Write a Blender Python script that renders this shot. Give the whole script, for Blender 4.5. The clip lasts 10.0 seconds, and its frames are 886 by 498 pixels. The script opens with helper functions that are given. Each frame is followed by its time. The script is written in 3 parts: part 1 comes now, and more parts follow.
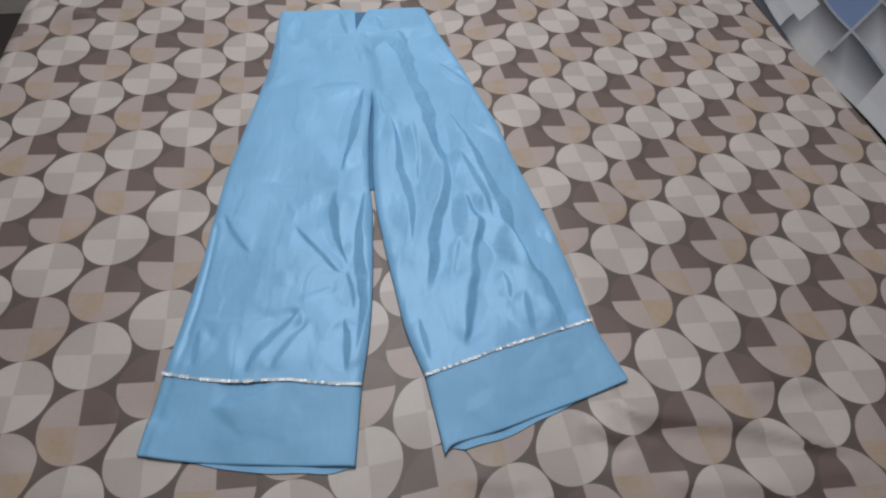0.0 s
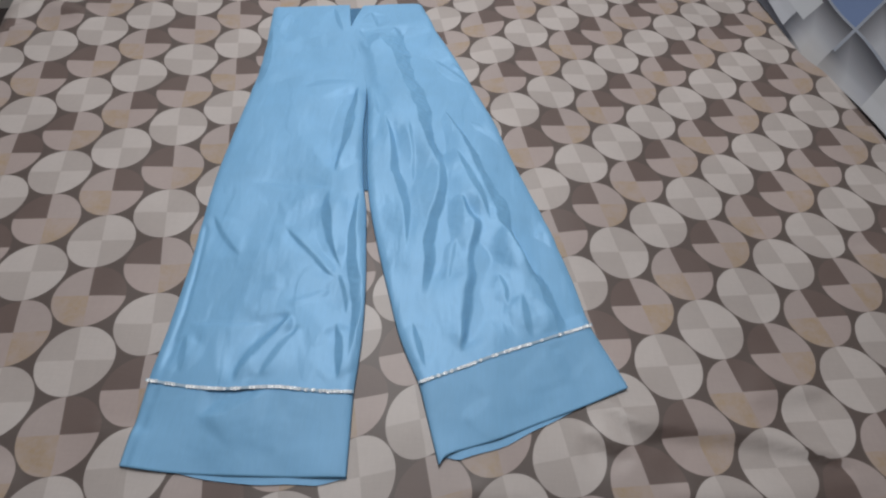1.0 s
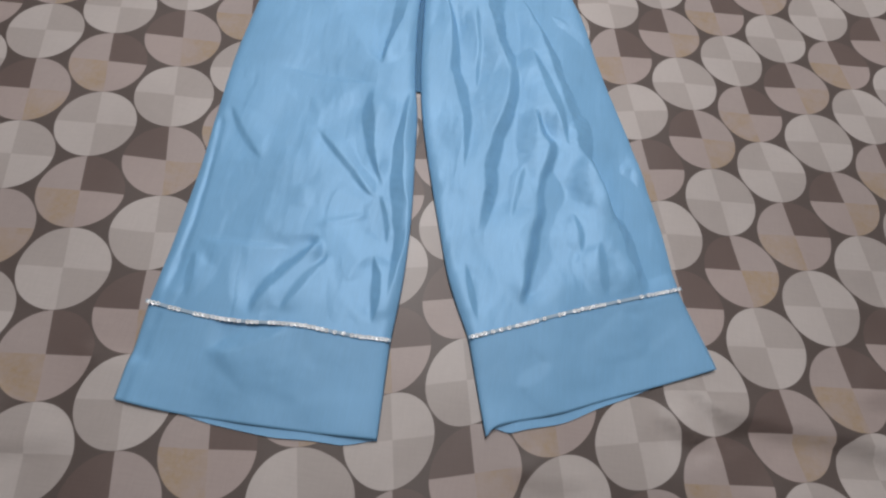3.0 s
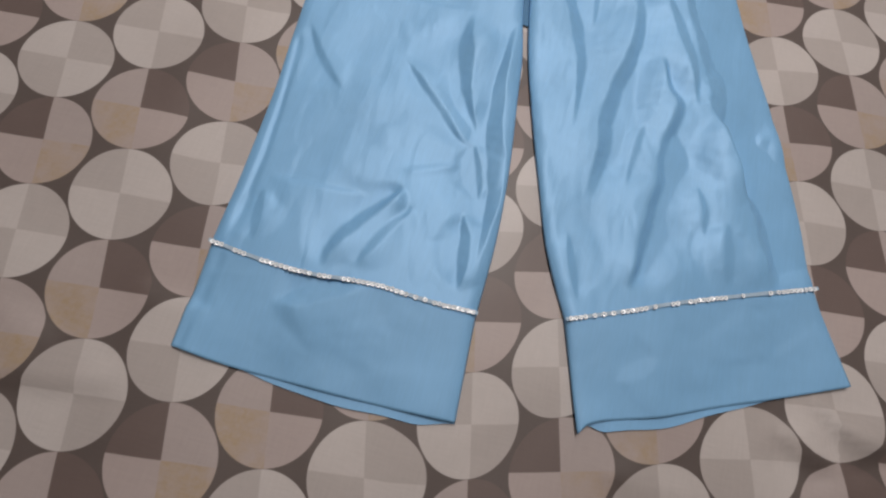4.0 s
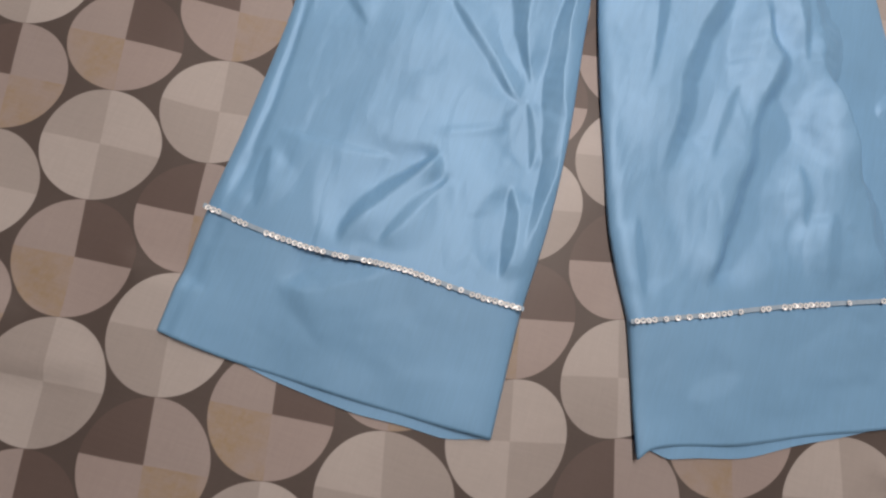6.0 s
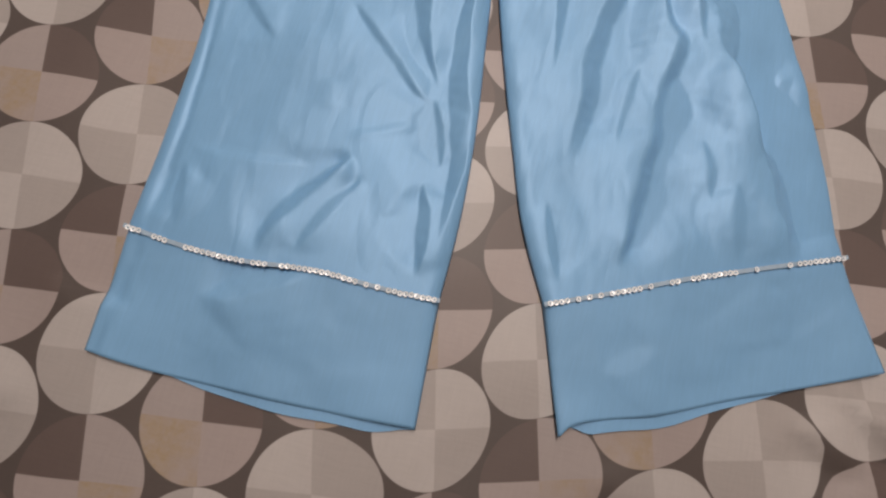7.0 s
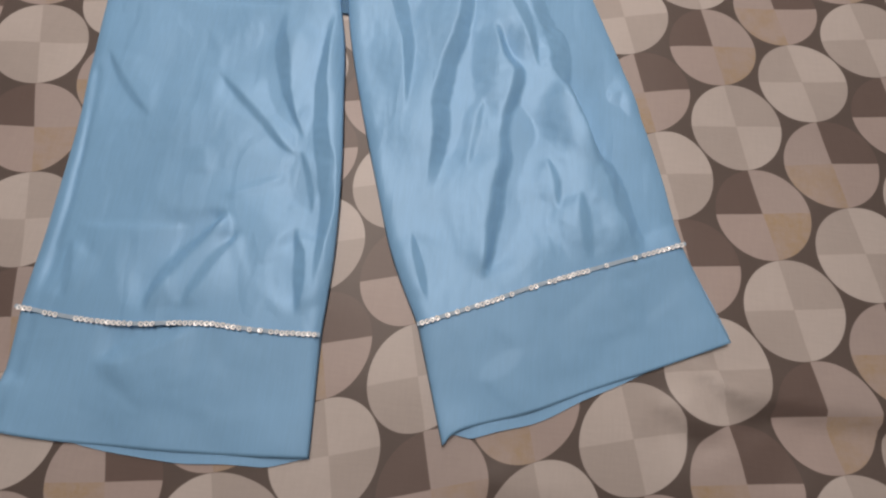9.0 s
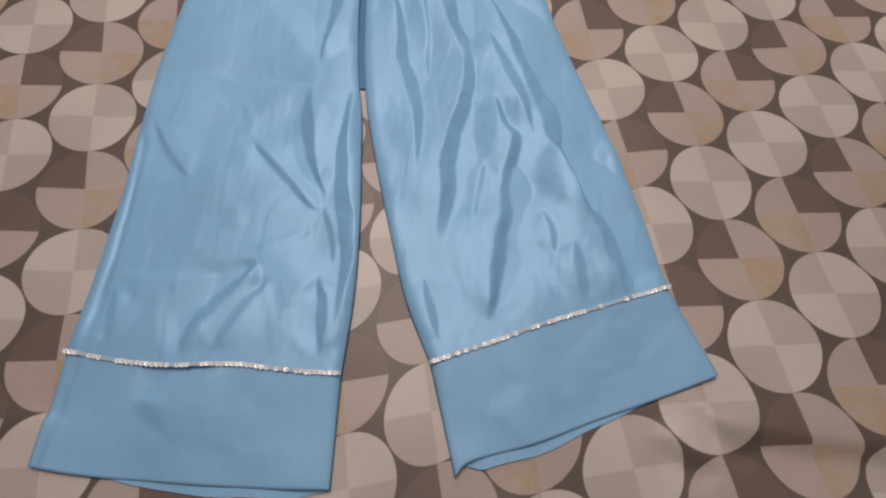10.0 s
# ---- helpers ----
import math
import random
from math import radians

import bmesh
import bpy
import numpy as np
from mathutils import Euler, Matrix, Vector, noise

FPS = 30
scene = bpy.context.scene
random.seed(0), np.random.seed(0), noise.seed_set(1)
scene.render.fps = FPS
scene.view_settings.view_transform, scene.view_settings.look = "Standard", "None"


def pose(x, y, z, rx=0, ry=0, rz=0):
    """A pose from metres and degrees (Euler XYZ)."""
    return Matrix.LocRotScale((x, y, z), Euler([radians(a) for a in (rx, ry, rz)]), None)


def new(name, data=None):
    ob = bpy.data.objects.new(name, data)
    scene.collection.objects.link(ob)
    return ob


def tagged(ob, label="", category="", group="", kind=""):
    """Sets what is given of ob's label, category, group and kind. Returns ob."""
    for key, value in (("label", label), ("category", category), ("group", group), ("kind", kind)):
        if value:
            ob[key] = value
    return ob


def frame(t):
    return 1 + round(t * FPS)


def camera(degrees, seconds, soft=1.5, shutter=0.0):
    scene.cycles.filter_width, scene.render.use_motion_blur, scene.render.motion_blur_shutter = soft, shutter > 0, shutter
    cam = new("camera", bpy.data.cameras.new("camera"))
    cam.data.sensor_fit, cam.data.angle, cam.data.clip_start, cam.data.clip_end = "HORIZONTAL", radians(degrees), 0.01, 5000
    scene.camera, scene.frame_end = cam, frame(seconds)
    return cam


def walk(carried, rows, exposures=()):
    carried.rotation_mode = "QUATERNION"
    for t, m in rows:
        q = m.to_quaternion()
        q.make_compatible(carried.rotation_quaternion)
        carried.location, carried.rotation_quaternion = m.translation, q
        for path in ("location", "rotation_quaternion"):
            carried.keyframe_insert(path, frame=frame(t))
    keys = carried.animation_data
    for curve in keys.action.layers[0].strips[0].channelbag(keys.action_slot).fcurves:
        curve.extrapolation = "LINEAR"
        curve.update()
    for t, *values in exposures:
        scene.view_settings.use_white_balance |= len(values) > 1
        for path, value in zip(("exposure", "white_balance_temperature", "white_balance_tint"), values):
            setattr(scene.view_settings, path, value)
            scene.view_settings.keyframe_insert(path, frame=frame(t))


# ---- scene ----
# Lengths in the plan are counted in radii of the printed circles; U is one radius in metres.
U = 0.05
BED = 0.55          # height of the sheet above the floor
cam = camera(83.46, 10.0, soft=2.25)
# seconds, plan x, plan y, height over the sheet, yaw, degrees looking down, roll
PATH = [
    (0.0, 0.093, 2.027, 13.870, -1.32, 57.45, 5.49),
    (0.5, 0.114, 2.164, 13.826, -1.49, 57.48, 5.77),
    (1.0, 0.185, 2.384, 13.591, -1.69, 57.63, 6.02),
    (1.5, 0.145, 2.667, 13.289, -2.07, 58.59, 6.60),
    (2.0, 0.012, 2.957, 13.014, -2.32, 59.18, 7.30),
    (2.5, -0.423, 3.374, 12.439, -2.27, 62.21, 9.08),
    (3.0, -1.055, 4.033, 11.353, -2.04, 68.02, 12.34),
    (3.2, -1.437, 4.177, 10.922, -2.42, 69.65, 14.29),
    (4.3, -2.742, 4.551, 9.506, 5.49, 75.07, 11.79),
    (4.5, -2.844, 4.663, 9.240, 5.80, 75.71, 11.92),
    (5.0, -3.088, 4.801, 8.771, 7.72, 77.09, 11.30),
    (5.2, -3.237, 4.759, 8.540, 7.61, 76.98, 11.67),
    (6.3, -2.799, 5.155, 8.213, 5.53, 79.21, 13.26),
    (6.5, -2.516, 5.173, 8.274, 5.39, 79.00, 12.28),
    (7.0, -1.664, 5.328, 8.511, 6.27, 78.55, 8.21),
    (7.5, -0.908, 5.477, 8.604, 5.77, 78.17, 5.98),
    (8.0, -0.296, 5.626, 8.823, 0.46, 77.69, 8.82),
    (8.5, 0.111, 5.657, 9.121, 0.22, 76.54, 7.47),
    (9.0, 0.325, 5.525, 9.325, -0.45, 74.93, 6.90),
    (9.5, 0.269, 5.420, 9.636, -0.81, 73.26, 6.69),
    (10.0, 0.122, 4.995, 10.233, 0.88, 68.46, 4.89),
]
walk(cam, [(t, pose(x * U, y * U, BED + z * U, 90 - down, 0, yaw) @ pose(0, 0, 0, 0, 0, roll))
           for t, x, y, z, yaw, down, roll in PATH],
     exposures=[(0.0, -0.20, 6150, 8), (2.5, -0.21, 6200, 10), (4.5, -0.19, 6800, 14), (6.5, -0.22, 7150, 17), (10.0, -0.22, 7250, 17)])

# ---- light ----
world = bpy.data.worlds.new("world")
scene.world = world
world.use_nodes = True
world.node_tree.nodes["Background"].inputs[0].default_value = (0.6, 0.62, 0.7, 1)
world.node_tree.nodes["Background"].inputs[1].default_value = 0.05
scene.view_settings.exposure = 0.0


def lamp_tube(name, m, size_x, size_y, watts, colour):
    data = bpy.data.lights.new(name, "AREA")
    data.shape, data.size, data.size_y, data.energy, data.color = "RECTANGLE", size_x, size_y, watts, colour
    ob = new(name, data)
    ob.matrix_world = m
    return ob


# one tube on the ceiling, lying along the bed
lamp_tube("tube_light_glow", pose(-0.18, 1.15, 2.62, 0, -4, 12.5), 0.14, 1.2, 39.5, (1.0, 0.95, 0.9))


# ---- materials ----
class Nodes:
    """A small writer of node materials."""

    def __init__(self, name):
        self.mat = bpy.data.materials.new(name)
        self.mat.use_nodes = True
        self.tree = self.mat.node_tree
        self.bsdf = self.tree.nodes["Principled BSDF"]

    def node(self, kind, **sockets):
        n = self.tree.nodes.new(kind)
        for key, value in sockets.items():
            self.put(n.inputs[key.replace("_", " ")], value)
        return n

    def put(self, socket, value):
        if isinstance(value, bpy.types.NodeSocket):
            self.tree.links.new(value, socket)
        elif isinstance(value, (tuple, list)) and len(value) == 3 and len(socket.default_value) == 4:
            socket.default_value = (*value, 1)
        else:
            socket.default_value = value

    def math(self, op, a, b=0.0, c=0.0):
        n = self.tree.nodes.new("ShaderNodeMath")
        n.operation = op
        for i, v in enumerate((a, b, c)):
            self.put(n.inputs[i], v)
        return n.outputs[0]

    def mix(self, f, a, b):
        n = self.tree.nodes.new("ShaderNodeMix")
        n.data_type = "RGBA"
        for i, v in ((0, f), (6, a), (7, b)):
            self.put(n.inputs[i], v)
        return n.outputs[2]

    def scaled(self, colour, f):
        n = self.tree.nodes.new("ShaderNodeVectorMath")
        n.operation = "SCALE"
        self.put(n.inputs[0], colour)
        self.put(n.inputs[3], f)
        return n.outputs[0]

    def place(self, scale=(1, 1, 1), turn=(0, 0, 0), uv=False):
        c = self.tree.nodes.new("ShaderNodeTexCoord")
        m = self.tree.nodes.new("ShaderNodeMapping")
        self.tree.links.new(c.outputs["UV" if uv else "Object"], m.inputs[0])
        m.inputs["Scale"].default_value = scale
        m.inputs["Rotation"].default_value = turn
        return m.outputs[0]

    def noise(self, scale, vector=None, detail=4.0, rough=0.55):
        n = self.node("ShaderNodeTexNoise", Scale=scale, Detail=detail, Roughness=rough)
        self.put(n.inputs["Vector"], vector if vector is not None else self.place())
        return n.outputs["Fac"]

    def remap(self, v, a, b, lo, hi):
        n = self.tree.nodes.new("ShaderNodeMapRange")
        for i, x in enumerate((v, a, b, lo, hi)):
            self.put(n.inputs[i], x)
        return n.outputs[0]

    def bump(self, height, strength, distance):
        n = self.node("ShaderNodeBump", Strength=strength, Distance=distance, Height=height)
        self.put(self.bsdf.inputs["Normal"], n.outputs[0])

    def done(self, colour, rough=0.8, **more):
        self.put(self.bsdf.inputs["Base Color"], colour)
        self.put(self.bsdf.inputs["Roughness"], rough)
        for key, value in more.items():
            self.put(self.bsdf.inputs[key.replace("_", " ")], value)
        return self.mat


def plain(name, colour, rough=0.7, grain=8.0, amount=0.25, relief=0.0, **more):
    """A surface with stains and grain about one colour."""
    n = Nodes(name)
    f = n.math("ADD", n.math("MULTIPLY", n.noise(grain), 0.6), n.math("MULTIPLY", n.noise(grain * 14), 0.4))
    c = n.scaled(colour, n.remap(f, 0.3, 0.7, 1 - amount, 1 + amount))
    if relief:
        n.bump(n.noise(grain * 20), 0.4, relief)
    return n.done(c, n.remap(f, 0.3, 0.7, rough - 0.06, rough + 0.06), **more)


# the print of the sheet: two nested sets of circles on one slanting grid
STEP_A = (1.532, 1.295)
STEP_C = (2.449, -2.547)
ORIGIN = (7.80, 11.75)


def printed_cotton():
    n = Nodes("printed_cotton")
    sep = n.node("ShaderNodeSeparateXYZ", Vector=n.place(uv=True))
    wob = n.noise(9.0, detail=2.0)
    pi = n.math("ADD", sep.outputs[0], n.remap(wob, 0, 1, -0.012, 0.012))
    pj = n.math("ADD", sep.outputs[1], n.remap(wob, 0, 1, 0.008, -0.008))

    def cell(shift):
        ri = n.math("ADD", n.math("ROUND", n.math("SUBTRACT", pi, shift)), 0.0)
        rj = n.math("ADD", n.math("ROUND", n.math("SUBTRACT", pj, shift)), 0.0)
        di = n.math("SUBTRACT", n.math("SUBTRACT", pi, shift), ri)
        dj = n.math("SUBTRACT", n.math("SUBTRACT", pj, shift), rj)
        x = n.math("ADD", n.math("MULTIPLY", di, STEP_A[0]), n.math("MULTIPLY", dj, STEP_C[0]))
        y = n.math("ADD", n.math("MULTIPLY", di, STEP_A[1]), n.math("MULTIPLY", dj, STEP_C[1]))
        dist = n.math("SQRT", n.math("ADD", n.math("MULTIPLY", x, x), n.math("MULTIPLY", y, y)))
        inside = n.remap(dist, 0.975, 0.995, 1.0, 0.0)
        # the quarters' two lines stand a little askew, as the cloth is pulled
        qx = n.math("ADD", n.math("MULTIPLY", x, 0.968), n.math("MULTIPLY", y, 0.25))
        qy = n.math("SUBTRACT", n.math("MULTIPLY", y, 0.991), n.math("MULTIPLY", x, 0.131))
        odd = n.math("FLOORED_MODULO", n.math("ADD", ri, rj), 2.0)
        # mirrored in every second circle
        sx = n.math("MULTIPLY", qx, n.math("SUBTRACT", n.math("MULTIPLY", odd, 2.0), 1.0))
        right = n.remap(sx, -0.012, 0.012, 0.0, 1.0)
        up = n.remap(qy, -0.012, 0.012, 0.0, 1.0)
        return inside, right, up

    inside, right, up = cell(0.0)
    cross = n.math("ABSOLUTE", n.math("SUBTRACT", right, up))
    light = n.mix(cross, (0.395, 0.355, 0.342), (0.485, 0.445, 0.432))
    inside2, right2, up2 = cell(0.5)
    beige = n.mix(up2, (0.378, 0.314, 0.302), (0.37, 0.314, 0.304))
    corner = n.math("MULTIPLY", n.math("SUBTRACT", 1.0, right2), n.math("SUBTRACT", 1.0, up2))
    ochre_f = n.math("MULTIPLY", corner, n.math("MULTIPLY", n.remap(n.noise(160.0, detail=6.0, rough=0.75), 0.3, 0.7, 0.3, 1.0), n.remap(n.noise(34.0, detail=2.0), 0.35, 0.62, 0.25, 0.95)))
    # the odd-even mirror puts brown at the upper outer quarter and ochre across from it
    brown_f = n.math("MULTIPLY", right2, up2)
    beige = n.mix(ochre_f, beige, (0.355, 0.258, 0.15))
    beige = n.mix(brown_f, beige, (0.122, 0.086, 0.078))
    c = n.mix(inside2, (0.088, 0.066, 0.060), beige)
    c = n.mix(inside, c, light)
    weave_x = n.noise(420.0, n.place((1, 0.12, 1), (0, 0, radians(8))), detail=2.0)
    weave_y = n.noise(420.0, n.place((0.12, 1, 1), (0, 0, radians(8))), detail=2.0)
    weave = n.math("ADD", weave_x, weave_y)
    wash = n.noise(3.0)
    c = n.scaled(c, n.math("MULTIPLY", n.remap(weave, 0.7, 1.3, 0.97, 1.03), n.remap(wash, 0.3, 0.7, 0.93, 1.07)))
    n.bump(weave, 0.12, 0.0005)
    return n.done(c, 0.54, Sheen_Weight=0.1, Specular_IOR_Level=0.8)


def satin(name, colour, rough, sheen, lustre=0.0):
    n = Nodes(name)
    thread = n.noise(500.0, n.place((1, 0.06, 1)), detail=2.0)
    cloud = n.noise(14.0)
    c = n.scaled(colour, n.math("MULTIPLY", n.remap(thread, 0.3, 0.7, 0.975, 1.025), n.remap(cloud, 0.3, 0.7, 0.95, 1.05)))
    height = n.math("ADD", n.math("MULTIPLY", thread, 0.05), n.math("MULTIPLY", n.noise(60.0), 0.15))
    if rough < 0.6:
        # small slack patches with crisp borders, drawn out along the legs
        patch = n.noise(26.0, n.place((1, 0.38, 1), (0, 0, radians(-8))), detail=2.0, rough=0.4)
        height = n.math("ADD", height, n.math("MULTIPLY", n.remap(patch, 0.45, 0.55, 0.0, 1.0), 0.45))
    else:
        height = n.math("ADD", height, n.math("MULTIPLY", n.noise(24.0, detail=1.0), 2.2))
    n.bump(height, 0.8, 0.0011)
    return n.done(c, rough, Sheen_Weight=sheen, Sheen_Roughness=0.35, Specular_IOR_Level=0.65 if lustre else 0.4, Metallic=lustre,
                  Anisotropic=0.35 if rough < 0.6 else 0.0, Tangent=n.node("ShaderNodeCombineXYZ", X=-0.05, Y=1.0, Z=0.0).outputs[0])


SHEET = printed_cotton()
SATIN = satin("blue_satin", (0.208, 0.455, 0.742), 0.54, 0.06, 0.11)
# the same blue darkened: shade inside the trousers, put into the colour
SHADED_INSIDE = satin("satin_shaded_inside", (0.07, 0.19, 0.34), 0.7, 0.1)
BAND = satin("blue_cotton", (0.196, 0.43, 0.70), 0.62, 0.1, 0.06)
SEQUIN = plain("silver_sequin", (0.93, 0.97, 1.0), 0.28, 60, 0.03, Specular_IOR_Level=1.0)
NET = plain("pale_net_ribbon", (0.36, 0.49, 0.62), 0.6, 90, 0.2, 0.0004)
WALL = plain("pale_wall_paint", (0.62, 0.60, 0.58), 0.8, 3, 0.06, 0.001)
FLOOR = plain("dark_floor", (0.055, 0.045, 0.045), 0.35, 5, 0.3)
WOOD = plain("dark_bed_wood", (0.06, 0.035, 0.025), 0.45, 9, 0.3)
TICKING = plain("mattress_cloth", (0.45, 0.42, 0.4), 0.85, 20, 0.1)


# ---- mesh helpers ----
def grid_mesh(name, pts, uvs=None, smooth=True):
    """A mesh over rows of points (rows, columns, 3)."""
    rows, cols = pts.shape[:2]
    k = np.arange(rows * cols).reshape(rows, cols)
    faces = np.stack([k[:-1, :-1], k[:-1, 1:], k[1:, 1:], k[1:, :-1]], -1).reshape(-1, 4)
    me = bpy.data.meshes.new(name)
    me.from_pydata(pts.reshape(-1, 3).tolist(), [], faces.tolist())
    if uvs is not None:
        layer = me.uv_layers.new(name="print")
        layer.data.foreach_set("uv", uvs.reshape(-1, 2)[faces.ravel()].astype(np.float32).ravel())
    me.polygons.foreach_set("use_smooth", [smooth] * len(me.polygons))
    me.update()
    return me


def hang(ob, parent):
    ob.parent = parent
    ob.matrix_parent_inverse = parent.matrix_world.inverted()
    return ob


def part(name, data, material, parent=None, label=""):
    """One mesh object, from a mesh or a bmesh, under a thing or a part."""
    if isinstance(data, bmesh.types.BMesh):
        me = bpy.data.meshes.new(name)
        data.to_mesh(me)
        data.free()
        data = me
    if not data.materials:
        data.materials.append(material)
    ob = new(name, data)
    if parent is not None:
        hang(ob, parent)
    return tagged(ob, label) if label else ob


def box(x0, x1, y0, y1, z0, z1, bevel=0.0):
    bm = bmesh.new()
    bmesh.ops.create_cube(bm, size=1)
    for v in bm.verts:
        v.co = Vector(((x0, x1)[v.co.x > 0], (y0, y1)[v.co.y > 0], (z0, z1)[v.co.z > 0]))
    if bevel:
        bmesh.ops.bevel(bm, geom=bm.edges[:], offset=bevel, segments=3, profile=0.5, affect="EDGES")
        for f in bm.faces:
            f.smooth = True
    return bm


def smoothstep(q):
    q = np.clip(q, 0, 1)
    return q * q * (3 - 2 * q)


def curve(points, count):
    """A smooth line through plan points, as count points at even steps."""
    p = np.array(points, float)
    q = np.vstack([2 * p[0] - p[1], p, 2 * p[-1] - p[-2]])
    out = []
    for i in range(1, len(q) - 2):
        for s in np.linspace(0, 1, 24, endpoint=False):
            a, b, c, d = q[i - 1:i + 3]
            out.append(0.5 * (2 * b + (c - a) * s + (2 * a - 5 * b + 4 * c - d) * s * s + (3 * b - a - 3 * c + d) * s ** 3))
    out = np.array(out + [p[-1]])
    way = np.concatenate([[0], np.cumsum(np.linalg.norm(np.diff(out, axis=0), axis=1))])
    at = np.linspace(0, way[-1], count)
    return np.stack([np.interp(at, way, out[:, 0]), np.interp(at, way, out[:, 1])], 1)


def fold(xy, line, width, height, kind="step", fade=0.25, taper=0.0):
    """The height that one crease along a plan line adds. step: falls off to one side of the line's way; ridge; dent."""
    c = curve(line, 60)
    lo, hi = c.min(0) - 9 * width, c.max(0) + 9 * width
    near = ((xy >= lo) & (xy <= hi)).all(-1)
    out = np.zeros(xy.shape[:-1])
    p = xy[near]
    if not len(p):
        return out
    a, b = c[:-1], c[1:]
    ab = b - a
    s = np.clip(((p[:, None] - a) * ab).sum(-1) / (ab ** 2).sum(-1), 0, 1)
    d = p[:, None] - (a + s[..., None] * ab)
    k = (d ** 2).sum(-1).argmin(-1)
    i = np.arange(len(p))
    t = (k + s[i, k]) / 59
    way = np.gradient(c, axis=0)
    way /= np.linalg.norm(way, axis=1, keepdims=True)
    at = t * 59
    w = np.stack([np.interp(at, np.arange(60), way[:, 0]), np.interp(at, np.arange(60), way[:, 1])], 1)
    d = d[i, k]
    side = d[:, 0] * w[:, 1] - d[:, 1] * w[:, 0]
    over = np.abs((d * w).sum(-1))
    # the side is the left of a line drawn towards the hem
    seed = 7 * c[0, 0] + 3 * c[0, 1]
    length = np.linalg.norm(np.diff(c, axis=0), axis=1).sum()
    far = t * length                                # along the crease
    ragged = min(1.0, max(0.0, (length - 1.2) / 2.0))
    wide = (0.9 + ragged * (0.2 * np.sin(1.1 * far + seed) + 0.05 * np.sin(3.7 * far + 2 * seed))) * (1 - taper * t)
    # drawn out to points at both ends
    wide = wide * (0.3 + 0.7 * smoothstep(t / 0.4) * smoothstep((1 - t) / 0.4)) if kind == "step" and taper == 0 else wide
    q = -side / (width * wide) + ragged * (0.12 * np.sin(1.7 * far + seed) + 0.04 * np.sin(5.3 * far + 3 * seed))
    q = q + 0.035 * waves(p, 0.3, 77) + 0.07 * waves(p, 1.3, 78)
    ends = smoothstep(t / fade) * smoothstep((1 - t) / fade) * np.exp(-(over / (0.9 * width)) ** 2)
    # a flat falling face between two sharp bends, then a slow way back
    a = np.abs(q)
    tail = min(7.0, max(4.0, 0.5 * length / width))
    step = -np.clip(q / 0.75, -1, 1) * smoothstep(1 - (a - 0.75) / tail)
    f = {"step": step, "ridge": np.exp(-q * q), "dent": -np.exp(-q * q)}[kind]
    out[near] = height * f * ends
    return out


def waves(xy, scale, seed, stretch=(1, 1)):
    """Smooth random heights over the plan, about -1 to 1."""
    rng = np.random.default_rng(seed)
    out = np.zeros(xy.shape[:-1])
    for _ in range(14):
        a = rng.uniform(0, 2 * np.pi)
        k = np.array([np.cos(a) * stretch[0], np.sin(a) * stretch[1]]) * rng.uniform(0.6, 1.6) / scale * 2 * np.pi
        out += np.sin(xy @ k + rng.uniform(0, 6.28))
    return out / 14 ** 0.5


# ---- room ----
TURN = radians(12.5)      # bed and room stand slightly turned to the plan
MID = np.array([0.75, 14.3])


def room():
    x0, x1, y0, y1, h = -3.0, 1.95, -1.6, 2.2, 2.7
    w = 0.12
    turned = Matrix.Translation((MID[0] * U, MID[1] * U, 0)) @ pose(0, 0, 0, 0, 0, math.degrees(TURN)) @ Matrix.Translation((-MID[0] * U, -MID[1] * U, 0))
    for name, b in (("wall_north", (x0 - w, x1 + w, y1, y1 + w)), ("wall_south", (x0 - w, x1 + w, y0 - w, y0)),
                    ("wall_west", (x0 - w, x0, y0, y1)), ("wall_east", (x1, x1 + w, y0, y1))):
        ob = part(name, box(b[0], b[1], b[2], b[3], 0, h), WALL)
        ob.matrix_world = turned
        tagged(ob, "plain painted bedroom wall", "wall", kind="structure")
    floor = part("floor", box(x0 - w, x1 + w, y0 - w, y1 + w, -0.1, 0), FLOOR)
    ceiling = part("ceiling", box(x0 - w, x1 + w, y0 - w, y1 + w, h, h + 0.1), WALL)
    floor.matrix_world, ceiling.matrix_world = turned, turned
    tagged(floor, "dark polished bedroom floor", "floor", kind="structure")
    tagged(ceiling, "pale painted ceiling", "ceiling", kind="structure")


room()

# ---- bed and sheet ----
AX = np.array([math.cos(TURN), math.sin(TURN)])
AY = np.array([-math.sin(TURN), math.cos(TURN)])
HALF_X, BACK, FRONT = 18.2, 20.0, -22.0


def print_uv(xy):
    """Plan place to places on the slanting grid of circles; the cloth is pulled askew under the trousers."""
    x, y = xy[..., 0], xy[..., 1]
    q = (x + 2.5) / 7.5
    y = y - 0.5 * (smoothstep(q) + np.clip(q, 0, 1))
    x0, y0 = xy[..., 0], xy[..., 1]
    x = x - 0.14 * np.exp(-((x + 1.4) / 1.0) ** 2) - 0.07 * np.exp(-((x0 + 2.1) / 0.8) ** 2)
    # drawn towards the trousers along their outer sides
    side = np.exp(-((x0 + 7.9) / 1.1) ** 2) * smoothstep((y0 - 5.5) / 2)
    high = np.exp(-((x0 + 9.9) / 1.6) ** 2) * smoothstep((y0 - 16) / 3)
    x = x - 0.12 * side - 0.22 * high
    y = y + 0.09 * side + 0.06 * high - 0.28 * np.exp(-((x0 - 2.5) / 1.4) ** 2) * smoothstep((y0 - 15) / 2.5)
    m = np.linalg.inv(np.array([STEP_A, STEP_C]).T)
    d = np.stack([x - ORIGIN[0], y - ORIGIN[1]], -1)
    return d @ m.T


